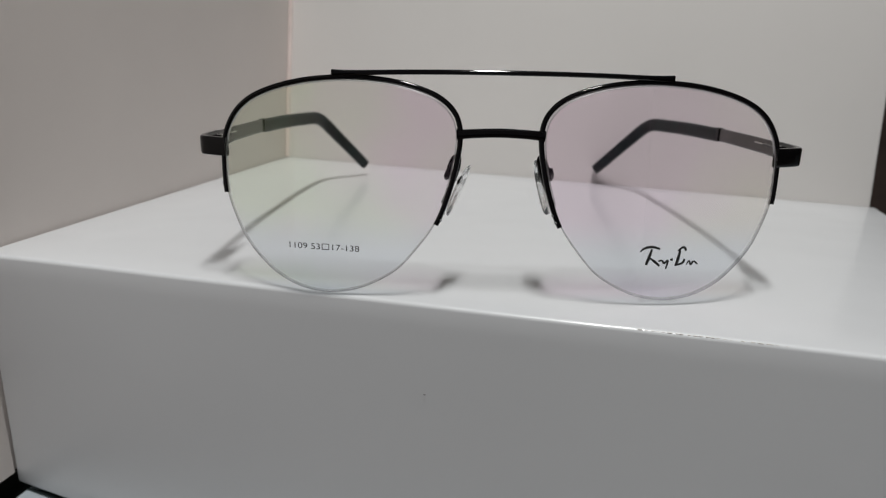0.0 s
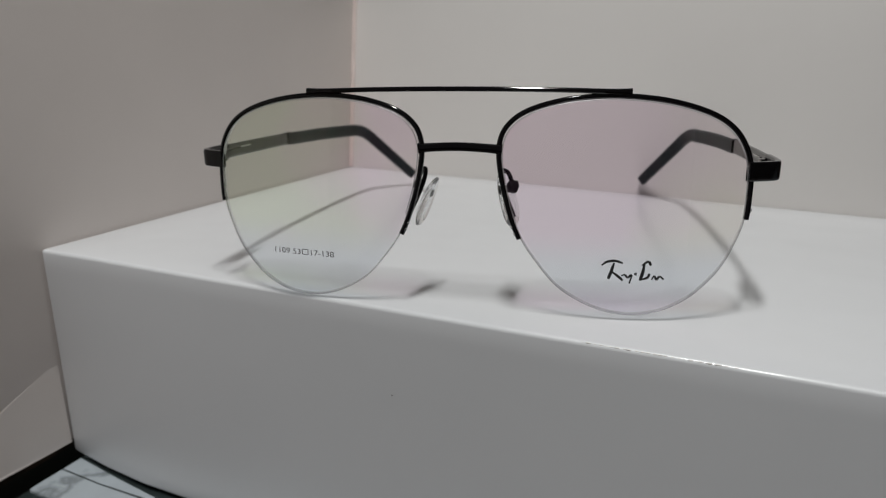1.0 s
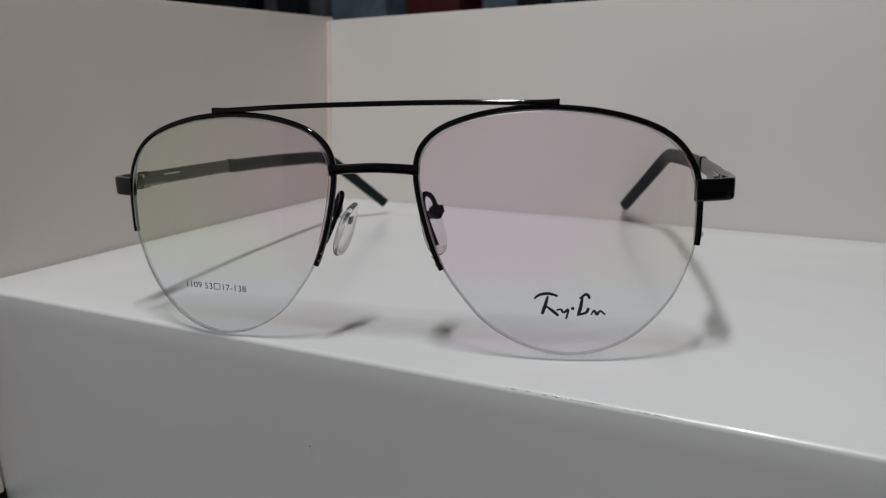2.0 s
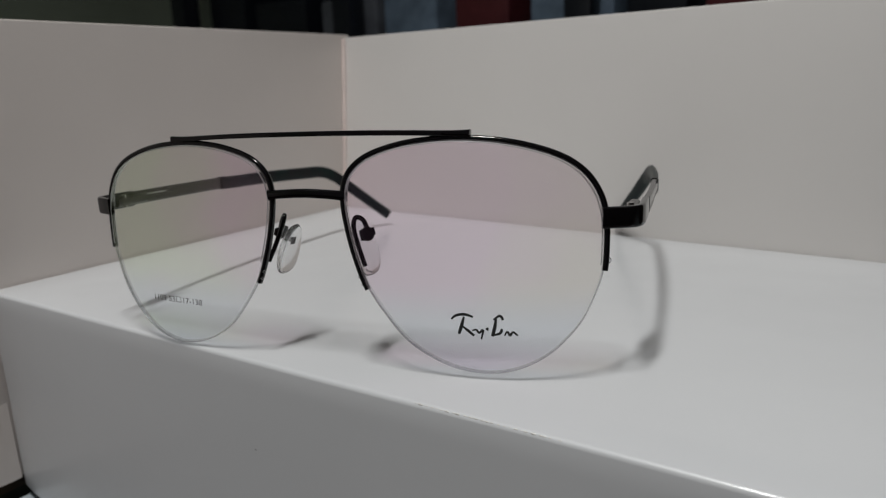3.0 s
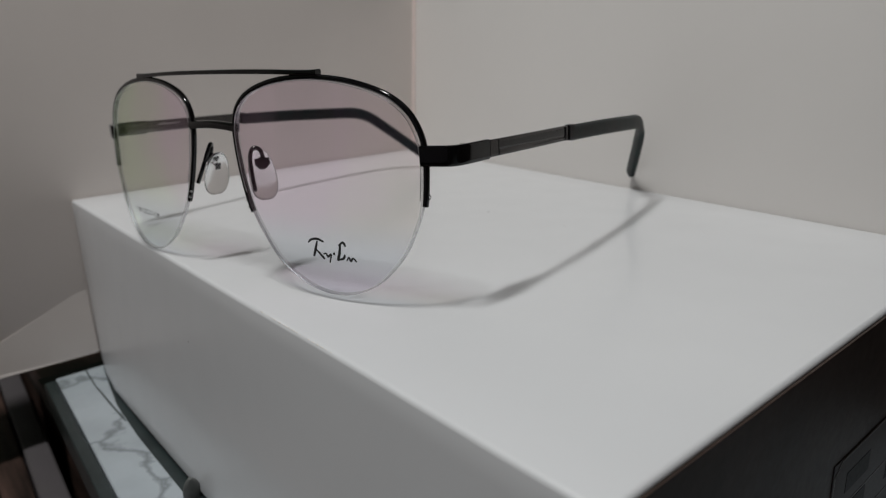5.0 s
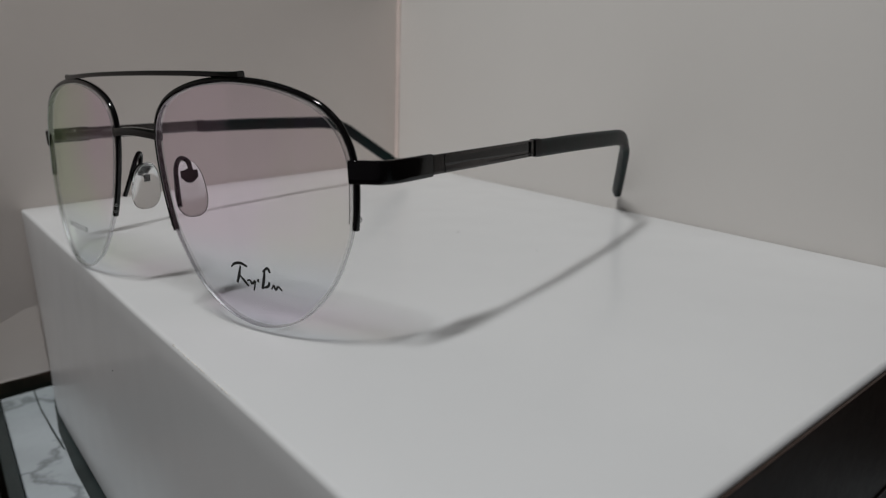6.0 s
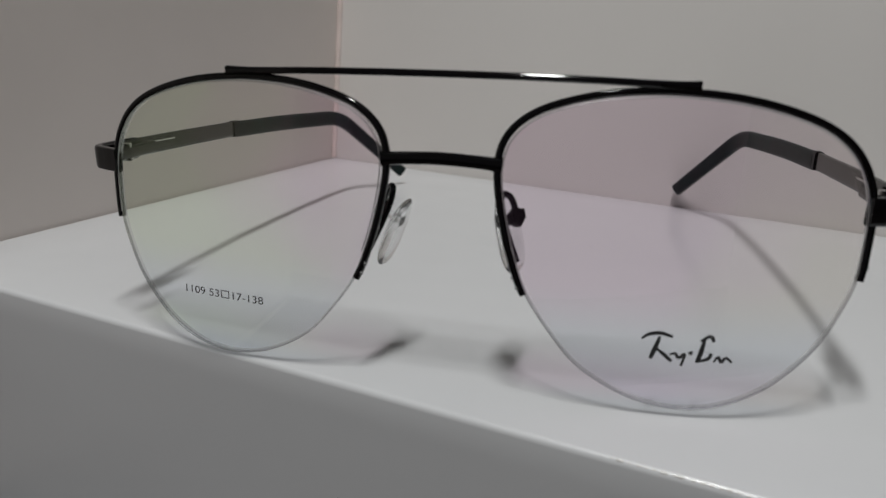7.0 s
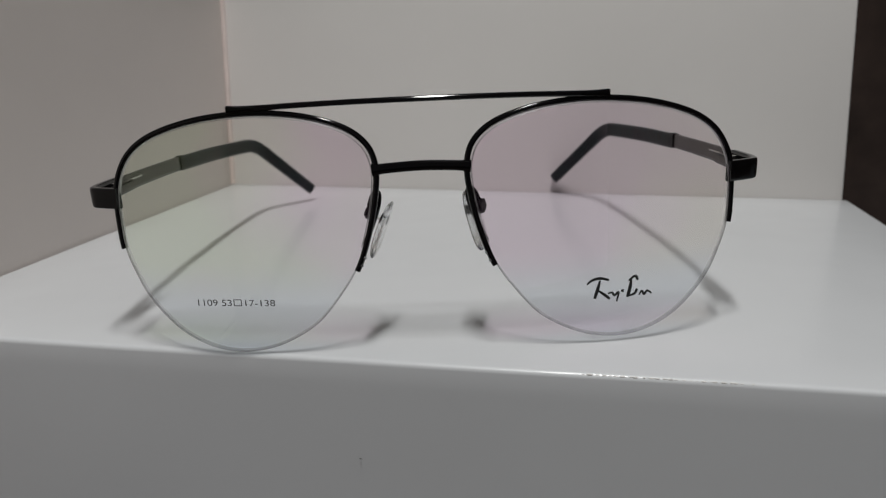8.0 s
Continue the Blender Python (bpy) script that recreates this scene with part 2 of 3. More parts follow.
def prism_bm(corners, z0, z1, bevel=0.0, seg=3):
    bm = bmesh.new()
    low = [bm.verts.new((x, y, z0)) for x, y in corners]
    top = [bm.verts.new((x, y, z1)) for x, y in corners]
    bm.faces.new(list(reversed(low)))
    bm.faces.new(top)
    k = len(corners)
    for i in range(k):
        bm.faces.new((low[i], low[(i + 1) % k], top[(i + 1) % k], top[i]))
    if bevel:
        bmesh.ops.bevel(bm, geom=list(bm.edges), offset=bevel, segments=seg, profile=0.5, affect="EDGES")
    return bm


def spline(points, steps):
    """A smooth curve through a few handles (Catmull-Rom)."""
    p = [Vector(q) for q in points]
    p = [2 * p[0] - p[1], *p, 2 * p[-1] - p[-2]]
    out = []
    for i in range(1, len(p) - 2):
        for s in range(steps):
            t = s / steps
            a, b, c, d = p[i - 1 : i + 3]
            out.append(0.5 * (2 * b + (c - a) * t + (2 * a - 5 * b + 4 * c - d) * t * t + (3 * b - a - 3 * c + d) * t**3))
    return [*out, p[-2]]


def sweep(path, half_w, half_h, side, power=0.6, n=10, taper=None, bm=None):
    """A rounded bar along a path. side(point, along): the direction of its width; half_w may vary along by taper(s)."""
    bm = bm or bmesh.new()
    rings = []
    for i, p in enumerate(path):
        along = (path[min(i + 1, len(path) - 1)] - path[max(i - 1, 0)]).normalized()
        u = Vector(side(p, along))
        u = (u - along * u.dot(along)).normalized()
        v = along.cross(u)
        kw, kh = taper(i / (len(path) - 1)) if taper else (1, 1)
        ring = []
        for j in range(n):
            a = 2 * math.pi * (j + 0.5) / n
            c, s = math.cos(a), math.sin(a)
            c, s = math.copysign(abs(c) ** power, c), math.copysign(abs(s) ** power, s)
            ring.append(bm.verts.new(p + u * (c * half_w * kw) + v * (s * half_h * kh)))
        rings.append(ring)
    for a, b in zip(rings, rings[1:]):
        for j in range(n):
            bm.faces.new((a[j], a[(j + 1) % n], b[(j + 1) % n], b[j]))
    bm.faces.new(list(reversed(rings[0])))
    bm.faces.new(rings[-1])
    return bm


# ---- the room ----
def slab(name, x0, x1, y0, y1, z0, z1, mat, label):
    return thing(name, box_bm(x0, x1, y0, y1, z0, z1), mat, label, kind="structure", smooth=False)


slab("floor", ROOM_W - 0.1, ROOM_E + 0.1, ROOM_S - 0.1, ROOM_N + 0.1, ROOM_F - 0.1, ROOM_F, ROOM_FLOOR, "dark grey-brown tiled shop floor")
slab("ceiling", ROOM_W - 0.1, ROOM_E + 0.1, ROOM_S - 0.1, ROOM_N + 0.1, ROOM_C, ROOM_C + 0.1, ROOM_CEIL, "plain white painted shop ceiling")
slab("wall_north", ROOM_W, ROOM_E, ROOM_N, ROOM_N + 0.1, ROOM_F, ROOM_C, ROOM_WALL, "plain pale painted shop wall")
# unseen wall, kept dark to hold down bounce on the side panel
slab("wall_east", ROOM_E, ROOM_E + 0.1, ROOM_S, ROOM_N, ROOM_F, ROOM_C, DARK_END, "unseen dark brown wall that holds down bounce light")
# unseen walls, coloured to give the lenses pink and green reflections
slab("wall_south", -0.42, ROOM_E, ROOM_S - 0.1, ROOM_S, ROOM_F, ROOM_C, ROOM_PINK, "unseen lilac wall added for the lens reflections")
slab("wall_southwest", ROOM_W, -0.42, ROOM_S - 0.1, ROOM_S, ROOM_F, ROOM_C, ROOM_GREEN, "unseen pale green wall added for the lens reflections")
# dark band added where the lens reflection of the wall stops
slab("reflection_cutoff", ROOM_W, ROOM_E, ROOM_S, ROOM_S + 0.012, ROOM_F, -0.34, ROOM_FLOOR, "unseen dark band added to end the wall's lens reflection")
slab("wall_west", ROOM_W - 0.1, ROOM_W, ROOM_S, ROOM_N, ROOM_F, ROOM_C, ROOM_GREEN, "unseen pale green wall added for the lens reflections")

tube = holder("tube_lamp", pose(*TUBE), "white tube lamp hanging over the display", "lamp")
bpy.context.view_layer.update()
for nm, bm_ in (("housing", box_bm(TUBE[0] - 0.03, TUBE[0] + 0.03, TUBE[1] - 0.115, TUBE[1] + 0.115, TUBE[2] + 0.004, TUBE[2] + 0.04, 0.006)),
                ("rod", box_bm(TUBE[0] - 0.004, TUBE[0] + 0.004, TUBE[1] - 0.08, TUBE[1] - 0.072, TUBE[2] + 0.041, ROOM_C)),
                ("rod", box_bm(TUBE[0] - 0.004, TUBE[0] + 0.004, TUBE[1] + 0.072, TUBE[1] + 0.08, TUBE[2] + 0.041, ROOM_C))):
    ob = part(nm, bm_, ROOM_CEIL, tube)
    ob.matrix_parent_inverse = tube.matrix_world.inverted()

# ---- the counter with its marble shelf ----
BOX_H = 0.0720            # top of the white block
D0, SLOPE = 0.1695, -0.069  # where its back edge starts, and how that edge runs
X0C, X1 = 0.0080, 0.2646

counter = holder("display_counter", pose(0.4, 0.1, ROOM_F), "dark brown wooden shop counter with a marble shelf", "counter")


def on(ob, parent):
    ob.matrix_parent_inverse = parent.matrix_world.inverted()
    return ob


bpy.context.view_layer.update()
on(part("shelf_slab", prism_bm([(0.0036, -0.0203), (1.2, -0.0740), (1.2, 0.45), (0.0036, 0.45)], -0.014, 0.0, 0.0008), MARBLE, counter, "white marble with grey veins"), counter)
on(part("shelf_edge", prism_bm([(0.0036, -0.0246), (1.2, -0.0783), (1.2, -0.0742), (0.0036, -0.0205)], -0.014, -0.0006, 0.0006), TEAL_EDGE, counter, "dark teal glassy edge strip"), counter)
on(part("inner_strip", prism_bm([(0.0040, -0.0018), (0.024, -0.0050), (0.046, -0.0080), (0.075, -0.0092), (1.2, -0.0100), (1.2, -0.001), (0.0040, -0.001)], -0.0005, 0.00015), TEAL_EDGE, counter, "dark teal joint strip"), counter)
on(part("joint_line", prism_bm([(0.0040, -0.0090), (0.022, -0.0099), (0.045, -0.0098), (0.060, -0.0093), (0.060, -0.0088), (0.045, -0.0091), (0.022, -0.0094), (0.0040, -0.0085)], -0.0005, 0.0001), TEAL_EDGE, counter, "thin dark joint in the marble"), counter)
# black strip puts shade into the gap between side panel and slab
on(part("gap_strip", box_bm(-0.012, 0.0033, -0.0245, 0.45, -0.016, -0.0045, 0.0004), BLACK_GAP, counter, "black strip standing in for the gap's shade"), counter)
on(part("base", box_bm(-0.6, 1.2, -0.02, 0.45, ROOM_F, -0.0165, 0.002), BROWN, counter), counter)
rng = random.Random(5)
y = -0.0262
for i in range(30):
    wood = (LEDGE, BROWN, BROWN_LITE, RED, BROWN_LITE, BLACK_GAP, BROWN, LEDGE, BROWN, BROWN_LITE)[i % 10]
    wide = rng.uniform(0.006, 0.013) * (0.75 if wood is BLACK_GAP else 1.0)
    z = -0.030 - 0.0025 * i - rng.uniform(0, 0.004)
    rail = prism_bm([(ROOM_W + 0.01, y - wide + 0.058), (1.2, y - wide - 0.054), (1.2, y - 0.0005 - 0.054), (ROOM_W + 0.01, y - 0.0005 + 0.058)], z - 0.045, z, 0.0012)
    on(part("moulding", rail, wood, counter, "worn pale brown rail" if wood is BROWN_LITE else "grey rail" if wood is LEDGE else ""), counter)
    y -= wide
on(part("plinth", box_bm(ROOM_W + 0.01, 1.2, -0.46, -0.021, ROOM_F, -0.34, 0.002), BROWN, counter), counter)

tab = sweep([Vector((0.1225, -0.0082, 0.0002 + 0.0008 * k)) for k in range(10)], 0.0028, 0.0008, lambda p, a: (0, 1, 0), 0.8, 14,
            lambda s: (math.sqrt(max(0.03, 1 - s**3)), 1))
thing("shelf_clip", tab, GREY_TAB, "small grey rounded clip standing on the marble", "clip")

# ---- the white stand: two panels that meet in a corner ----
back_dir = Vector((1, SLOPE, 0)).normalized()
back_n = Vector((-back_dir.y, back_dir.x, 0))
corner = Vector((X0C, D0, 0))
left_dir = Vector((X0C, D0, 0)).normalized()
left_n = Vector((-left_dir.y, left_dir.x, 0))


def flat(points):
    return [(p.x, p.y) for p in points]


TOP_Z = 0.1555
back_len = 0.2555
T = 0.006
bp = [corner, corner + back_dir * back_len, corner + back_dir * back_len + back_n * T, corner + back_n * T]
def lean(bm, dx, dy, right=0.0):
    """Panels that stand a little out of plumb."""
    bmesh.ops.bisect_plane(bm, geom=[*bm.verts, *bm.edges, *bm.faces], plane_co=(0, 0, BOX_H), plane_no=(0, 0, 1))
    for v in bm.verts:
        k = max(0.0, v.co.z - BOX_H)
        v.co.x += k * (right if right and v.co.x > 0.15 else dx)
        v.co.y += k * dy
    return bm


thing("wall_panel_back", lean(prism_bm(flat(bp), 0.0005, TOP_Z, 0.0006), 0.05, 0.03, -0.045), WHITE_CARD, "upright white panel behind the block", kind="structure")
lp0 = -left_dir * 0.28
lp = [lp0, corner + left_dir * T, corner + left_dir * T + left_n * T, lp0 + left_n * T]
thing("wall_panel_side", lean(prism_bm(flat(lp), 0.0052, TOP_Z + 0.0015, 0.0006), 0.05, 0.0), SIDE_CARD, "upright warm white panel beside the block, toned darker for shade", kind="structure")

bead = [Vector((X0C + 0.0007 + 0.05 * k, D0 - 0.0007 + 0.03 * k, BOX_H + k)) for k in (0.0002, 0.02, 0.04, 0.06, TOP_Z - BOX_H - 0.0006)]
thing("corner_trim", sweep(bead, 0.0010, 0.0010, lambda p, a: (1, 0, 0), 1.0, 10), EDGE_CARD, "pale pinkish bead where the two panels meet", kind="structure")

# folded flap at the foot of the side panel
bm = bmesh.new()
fv = [bm.verts.new(c) for c in ((-0.0001, -0.0014, 0.0345), (-0.0025, -0.0640, 0.0070), (-0.0094, -0.2600, 0.0050), (0.0006, -0.0014, 0.0050))]
bv = [bm.verts.new((-0.0050, v.co.y, v.co.z)) for v in fv]
bm.faces.new(fv)
bm.faces.new(list(reversed(bv)))
for i in range(4):
    bm.faces.new((fv[i], bv[i], bv[(i + 1) % 4], fv[(i + 1) % 4]))
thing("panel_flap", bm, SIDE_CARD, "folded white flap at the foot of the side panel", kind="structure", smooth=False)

# ---- the white block on which the glasses stand ----
block = holder("display_block", pose(0.13, 0.08, 0), "glossy white display block with worn front edge on a marble shelf", "display block")
bpy.context.view_layer.update()


def edge_y(x):
    return D0 + SLOPE * (x - X0C)


bm = prism_bm([(0.0004, -0.0009), (X1, -0.0009), (X1, edge_y(X1) - 0.0004), (X0C + 0.0004, D0 - 0.0004)], 0.0014, BOX_H, 0.0011, 4)
bmesh.ops.subdivide_edges(bm, edges=[e for e in bm.edges if e.calc_length() > 0.05], cuts=14, use_grid_fill=True)
for v in bm.verts:
    if v.co.y < 0.003:
        v.co.y -= 0.0052 * (1 - v.co.z / BOX_H) * math.sin(math.pi / 2 * min(1.0, max(0.0, v.co.x / 0.045)))
        v.co.z += 0.00035 * noise.noise((v.co.x * 18, 0, 3)) * (v.co.z / BOX_H)
        v.co.y += 0.00015 * noise.noise((v.co.x * 14, v.co.z * 20, 7))
on(part("body", bm, WHITE_TOP, block), block)
# inset black strip, darkens the gap between block and marble
on(part("foot", prism_bm([(0.0014, 0.001), (0.020, -0.0022), (0.045, -0.0048), (X1 - 0.001, -0.0048), (X1 - 0.001, 0.14), (0.003, 0.14)], 0.0002, 0.0018), BLACK_GAP, block, "black inset strip that darkens the gap under the block"), block)
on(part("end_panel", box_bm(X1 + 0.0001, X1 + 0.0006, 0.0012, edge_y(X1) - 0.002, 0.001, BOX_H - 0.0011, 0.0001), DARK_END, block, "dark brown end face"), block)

# label on the dark end face: film, rounded outline, unreadable words as bars
LX = X1 + 0.00085
label = on(part("label", box_bm(LX - 0.0003, LX, 0.0745, 0.139, 0.006, 0.0435, 0.0001), LABEL_CARD, block, "dark film label with a rounded pale outline"), block)
out = [(0.075, 0.008), (0.075, 0.0405), (0.078, 0.0432), (0.138, 0.0432)]
line = sweep([Vector((LX + 0.00003, y, z)) for y, z in out], 0.00014, 0.00018, lambda p, a: (1, 0, 0), 1, 6)
on(part("outline", line, LABEL_LINE, label), label)
for row in range(2):
    on(part("rule", box_bm(LX, LX + 0.00008, 0.080, 0.135, 0.0300 - row * 0.009, 0.0303 - row * 0.009), LABEL_LINE, label), label)
    for col in range(2):
        on(part("bar", box_bm(LX, LX + 0.00008, 0.082 + 0.026 * col, 0.095 + 0.026 * col, 0.0335 - row * 0.009, 0.0385 - row * 0.009), LABEL_INK, label), label)

# worn places along the front edge
rng = random.Random(4)
for i in range(26):
    x = 0.1690 + 0.0012 * i + rng.uniform(-0.0004, 0.0004)
    s = rng.uniform(0.0002, 0.00045)
    bm = bmesh.new()
    bmesh.ops.create_icosphere(bm, subdivisions=1, radius=1)
    for v in bm.verts:
        v.co = Vector((x + v.co.x * s * rng.uniform(1.2, 2.2), -0.00055 + v.co.y * s * 0.6, BOX_H - 0.0003 + v.co.z * s * 0.6))
    on(part("chip", bm, CHIP, block), block)
bm = bmesh.new()
for i in range(13):
    x = 0.1570 + i * 0.0009
    w = 0.0007 * math.sin(math.pi * (i + 0.5) / 13) * rng.uniform(0.7, 1.2)
    for y, z in ((-0.00105, BOX_H - 0.0016 - w), (-0.00095, BOX_H - 0.0013)):
        bm.verts.new((x, y + 0.0001, z))
bm.verts.ensure_lookup_table()
for i in range(12):
    bm.faces.new((bm.verts[2 * i], bm.verts[2 * i + 2], bm.verts[2 * i + 3], bm.verts[2 * i + 1]))
bmesh.ops.solidify(bm, geom=list(bm.faces), thickness=0.0002)
on(part("graze", bm, GRAZE, block, "grazed brown strip of bare board"), block)
for x, y, z, s in ((0.1235, -0.0030, 0.0502, 0.00022), (0.1420, 0.0970, BOX_H, 0.0003), (0.1730, 0.100, BOX_H, 0.0002)):
    bm = bmesh.new()
    bmesh.ops.create_icosphere(bm, subdivisions=1, radius=1)
    for v in bm.verts:
        v.co = Vector((x + v.co.x * s * 1.5, y + v.co.y * s * 0.6, z + v.co.z * s * 0.35))
    on(part("speck", bm, SPECK, block), block)

# ---- dark board and shelves behind the stand ----
bx = 0.262
thing("dark_board", box_bm(bx, 0.75, 0.186, 0.20, 0.0005, 0.52, 0.002), DARK_END, "upright dark brown wooden board beside the white stand", kind="structure")


def rack(x0, y0):
    r = holder("shelf_rack", pose(x0, y0, ROOM_F), "dark blue-grey shop rack with filled shelves", "rack")
    bpy.context.view_layer.update()
    on(part("rack_back", box_bm(x0 - 0.85, x0 + 0.85, y0 + 0.20, y0 + 0.22, ROOM_F, 0.95), NAVY, r), r)
    for i in range(6):
        x = x0 - 0.8 + 0.32 * i
        on(part("post", box_bm(x, x + 0.03, y0, y0 + 0.03, ROOM_F, 0.95, 0.003), NIGHT, r), r)
    for i in range(5):
        z = -0.02 + 0.19 * i
        on(part("shelf_board", box_bm(x0 - 0.83, x0 + 0.83, y0 + 0.005, y0 + 0.2, z, z + 0.018, 0.002), GREY_CASE, r), r)
    return r


rack(0.1, 0.62)
rng = random.Random(11)
for row in range(3):
    z = 0.188 + 0.19 * row
    x = -0.66
    while x < 0.8:
        w = rng.uniform(0.05, 0.11)
        h = rng.uniform(0.05, 0.13)
        bm = box_bm(x, x + w, 0.66, 0.66 + 0.09, z - 0.0002, z + h, 0.006)
        k = rng.randrange(4)
        thing("spectacle_case", bm, (PALE_BLUE, MAROON, GREY_CASE, NIGHT)[k], ("pale blue", "maroon", "grey", "black")[k] + " spectacle case on the dark rack", "case", group="cases on the rack")
        x += w + rng.uniform(0.005, 0.04)

# ---- the spectacles ----
MM = 0.001
FOOT = 37.9   # height of the bridge over the foot of the lenses
glasses_turn = Matrix(((0.97560, -0.21916, -0.01277), (0.21914, 0.97569, -0.00287), (0.01309, 0.0, 0.99991))).to_4x4()
glasses_at = Matrix.Translation((0.13662, 0.00772, 0.0715 + 0.038594)) @ glasses_turn @ pose(0, 0, 0, 0, 0, -1.04) @ Matrix.Translation((0, 0, -FOOT * MM))
glasses = holder("eyeglasses", glasses_at, "black metal half-rim eyeglasses with clear lenses and double bridge", "eyeglasses")


def front_y(x, z):
    """Depth of the curved, slightly tilted front at a place of it, in mm."""
    return -0.62 + 0.00177 * x * x + 0.0698 * z


def at(x, z, dy=0.0):
    return Vector((x, front_y(x, z) + dy, z + FOOT)) * MM


# half of the outline of one lens, from the inner end of the rim over the brow to the foot, in mm
OUTLINE = [(13.9, -20.1), (11.5, -14.0), (9.8, -7.6), (8.9, -1.8), (9.1, 2.0), (10.4, 5.0), (13.2, 7.6), (17.4, 9.5), (23.5, 11.0), (30.6, 11.7), (37.0, 11.6),
           (44.0, 10.8), (50.6, 9.2), (55.9, 7.0), (59.7, 4.0), (62.2, 0.0), (63.3, -4.2), (63.5, -9.0), (63.2, -15.2), (61.8, -20.0), (59.4, -25.4), (56.0, -29.9), (51.7, -33.8), (46.0, -36.6),
           (39.8, -37.6), (33.6, -36.8), (28.1, -34.7), (22.5, -31.1), (17.9, -25.9)]
CX, CZ = 37.0, -12.0


def smooth_outline(steps=5):
    k = len(OUTLINE)
    out = []
    for i in range(k):
        a, b, c, d = (Vector((*OUTLINE[(i + j - 1) % k], 0)) for j in range(4))
        for s in range(steps):
            t = s / steps
            out.append(0.5 * (2 * b + (c - a) * t + (2 * a - 5 * b + 4 * c - d) * t * t + (3 * b - a - 3 * c + d) * t**3))
    return [(p.x, p.y) for p in out]


RING = smooth_outline()
RIM_END = 18 * 5      # index at which the metal rim ends at the temple side


def lens_bm(sx):
    bm = bmesh.new()
    inset = 0.975
    faces = []
    for dy in (-0.75, 0.75):
        rings = []
        for f in (1.0, 0.85, 0.65, 0.42, 0.2):
            rings.append([bm.verts.new(at(sx * (CX + (x - CX) * f * inset), CZ + (z - CZ) * f * inset, dy)) for x, z in RING])
        mid = bm.verts.new(at(sx * CX, CZ, dy))
        for a, b in zip(rings, rings[1:]):
            for j in range(len(RING)):
                bm.faces.new((a[j], a[(j + 1) % len(RING)], b[(j + 1) % len(RING)], b[j]))
        for j in range(len(RING)):
            bm.faces.new((rings[-1][j], rings[-1][(j + 1) % len(RING)], mid))
        faces.append(rings[0])
    a, b = faces
    for j in range(len(RING)):
        bm.faces.new((a[j], a[(j + 1) % len(RING)], b[(j + 1) % len(RING)], b[j])).material_index = 1
    return bm


def outward(sx):
    def side(p, along):
        return (p.x - sx * CX * MM, 0, p.z - (CZ + FOOT) * MM)
    return side


def across(p, along):
    return (0, 1, 0)


def flat_part(name, polys, mat, parent, label=""):
    """Thin printed shapes on a lens, each a convex outline in mm."""
    bm = bmesh.new()
    for poly in polys:
        v = [bm.verts.new(at(x, z, -0.80)) for x, z in poly]
        w = [bm.verts.new(at(x, z, -0.77)) for x, z in poly]
        bm.faces.new(v)
        bm.faces.new(list(reversed(w)))
        for i in range(len(v)):
            bm.faces.new((v[i], w[i], w[(i + 1) % len(v)], v[(i + 1) % len(v)]))
    return part(name, bm, mat, parent, label, smooth=False)


def stroke(points, width, steps=5):
    """A brush stroke of quads through a few points, in mm."""
    pts = spline([(x, z, 0) for x, z in points], steps)
    quads = []
    for i in range(len(pts) - 1):
        d = (pts[i + 1] - pts[i]).normalized()
        k0 = width * (0.6 + 0.4 * math.sin(math.pi * i / len(pts)))
        n = Vector((-d.y, d.x, 0)) * k0 / 2
        a, b = pts[i], pts[i + 1] + d * 0.02
        quads.append([(q.x, q.y) for q in (a - n, b - n, b + n, a + n)])
    return quads


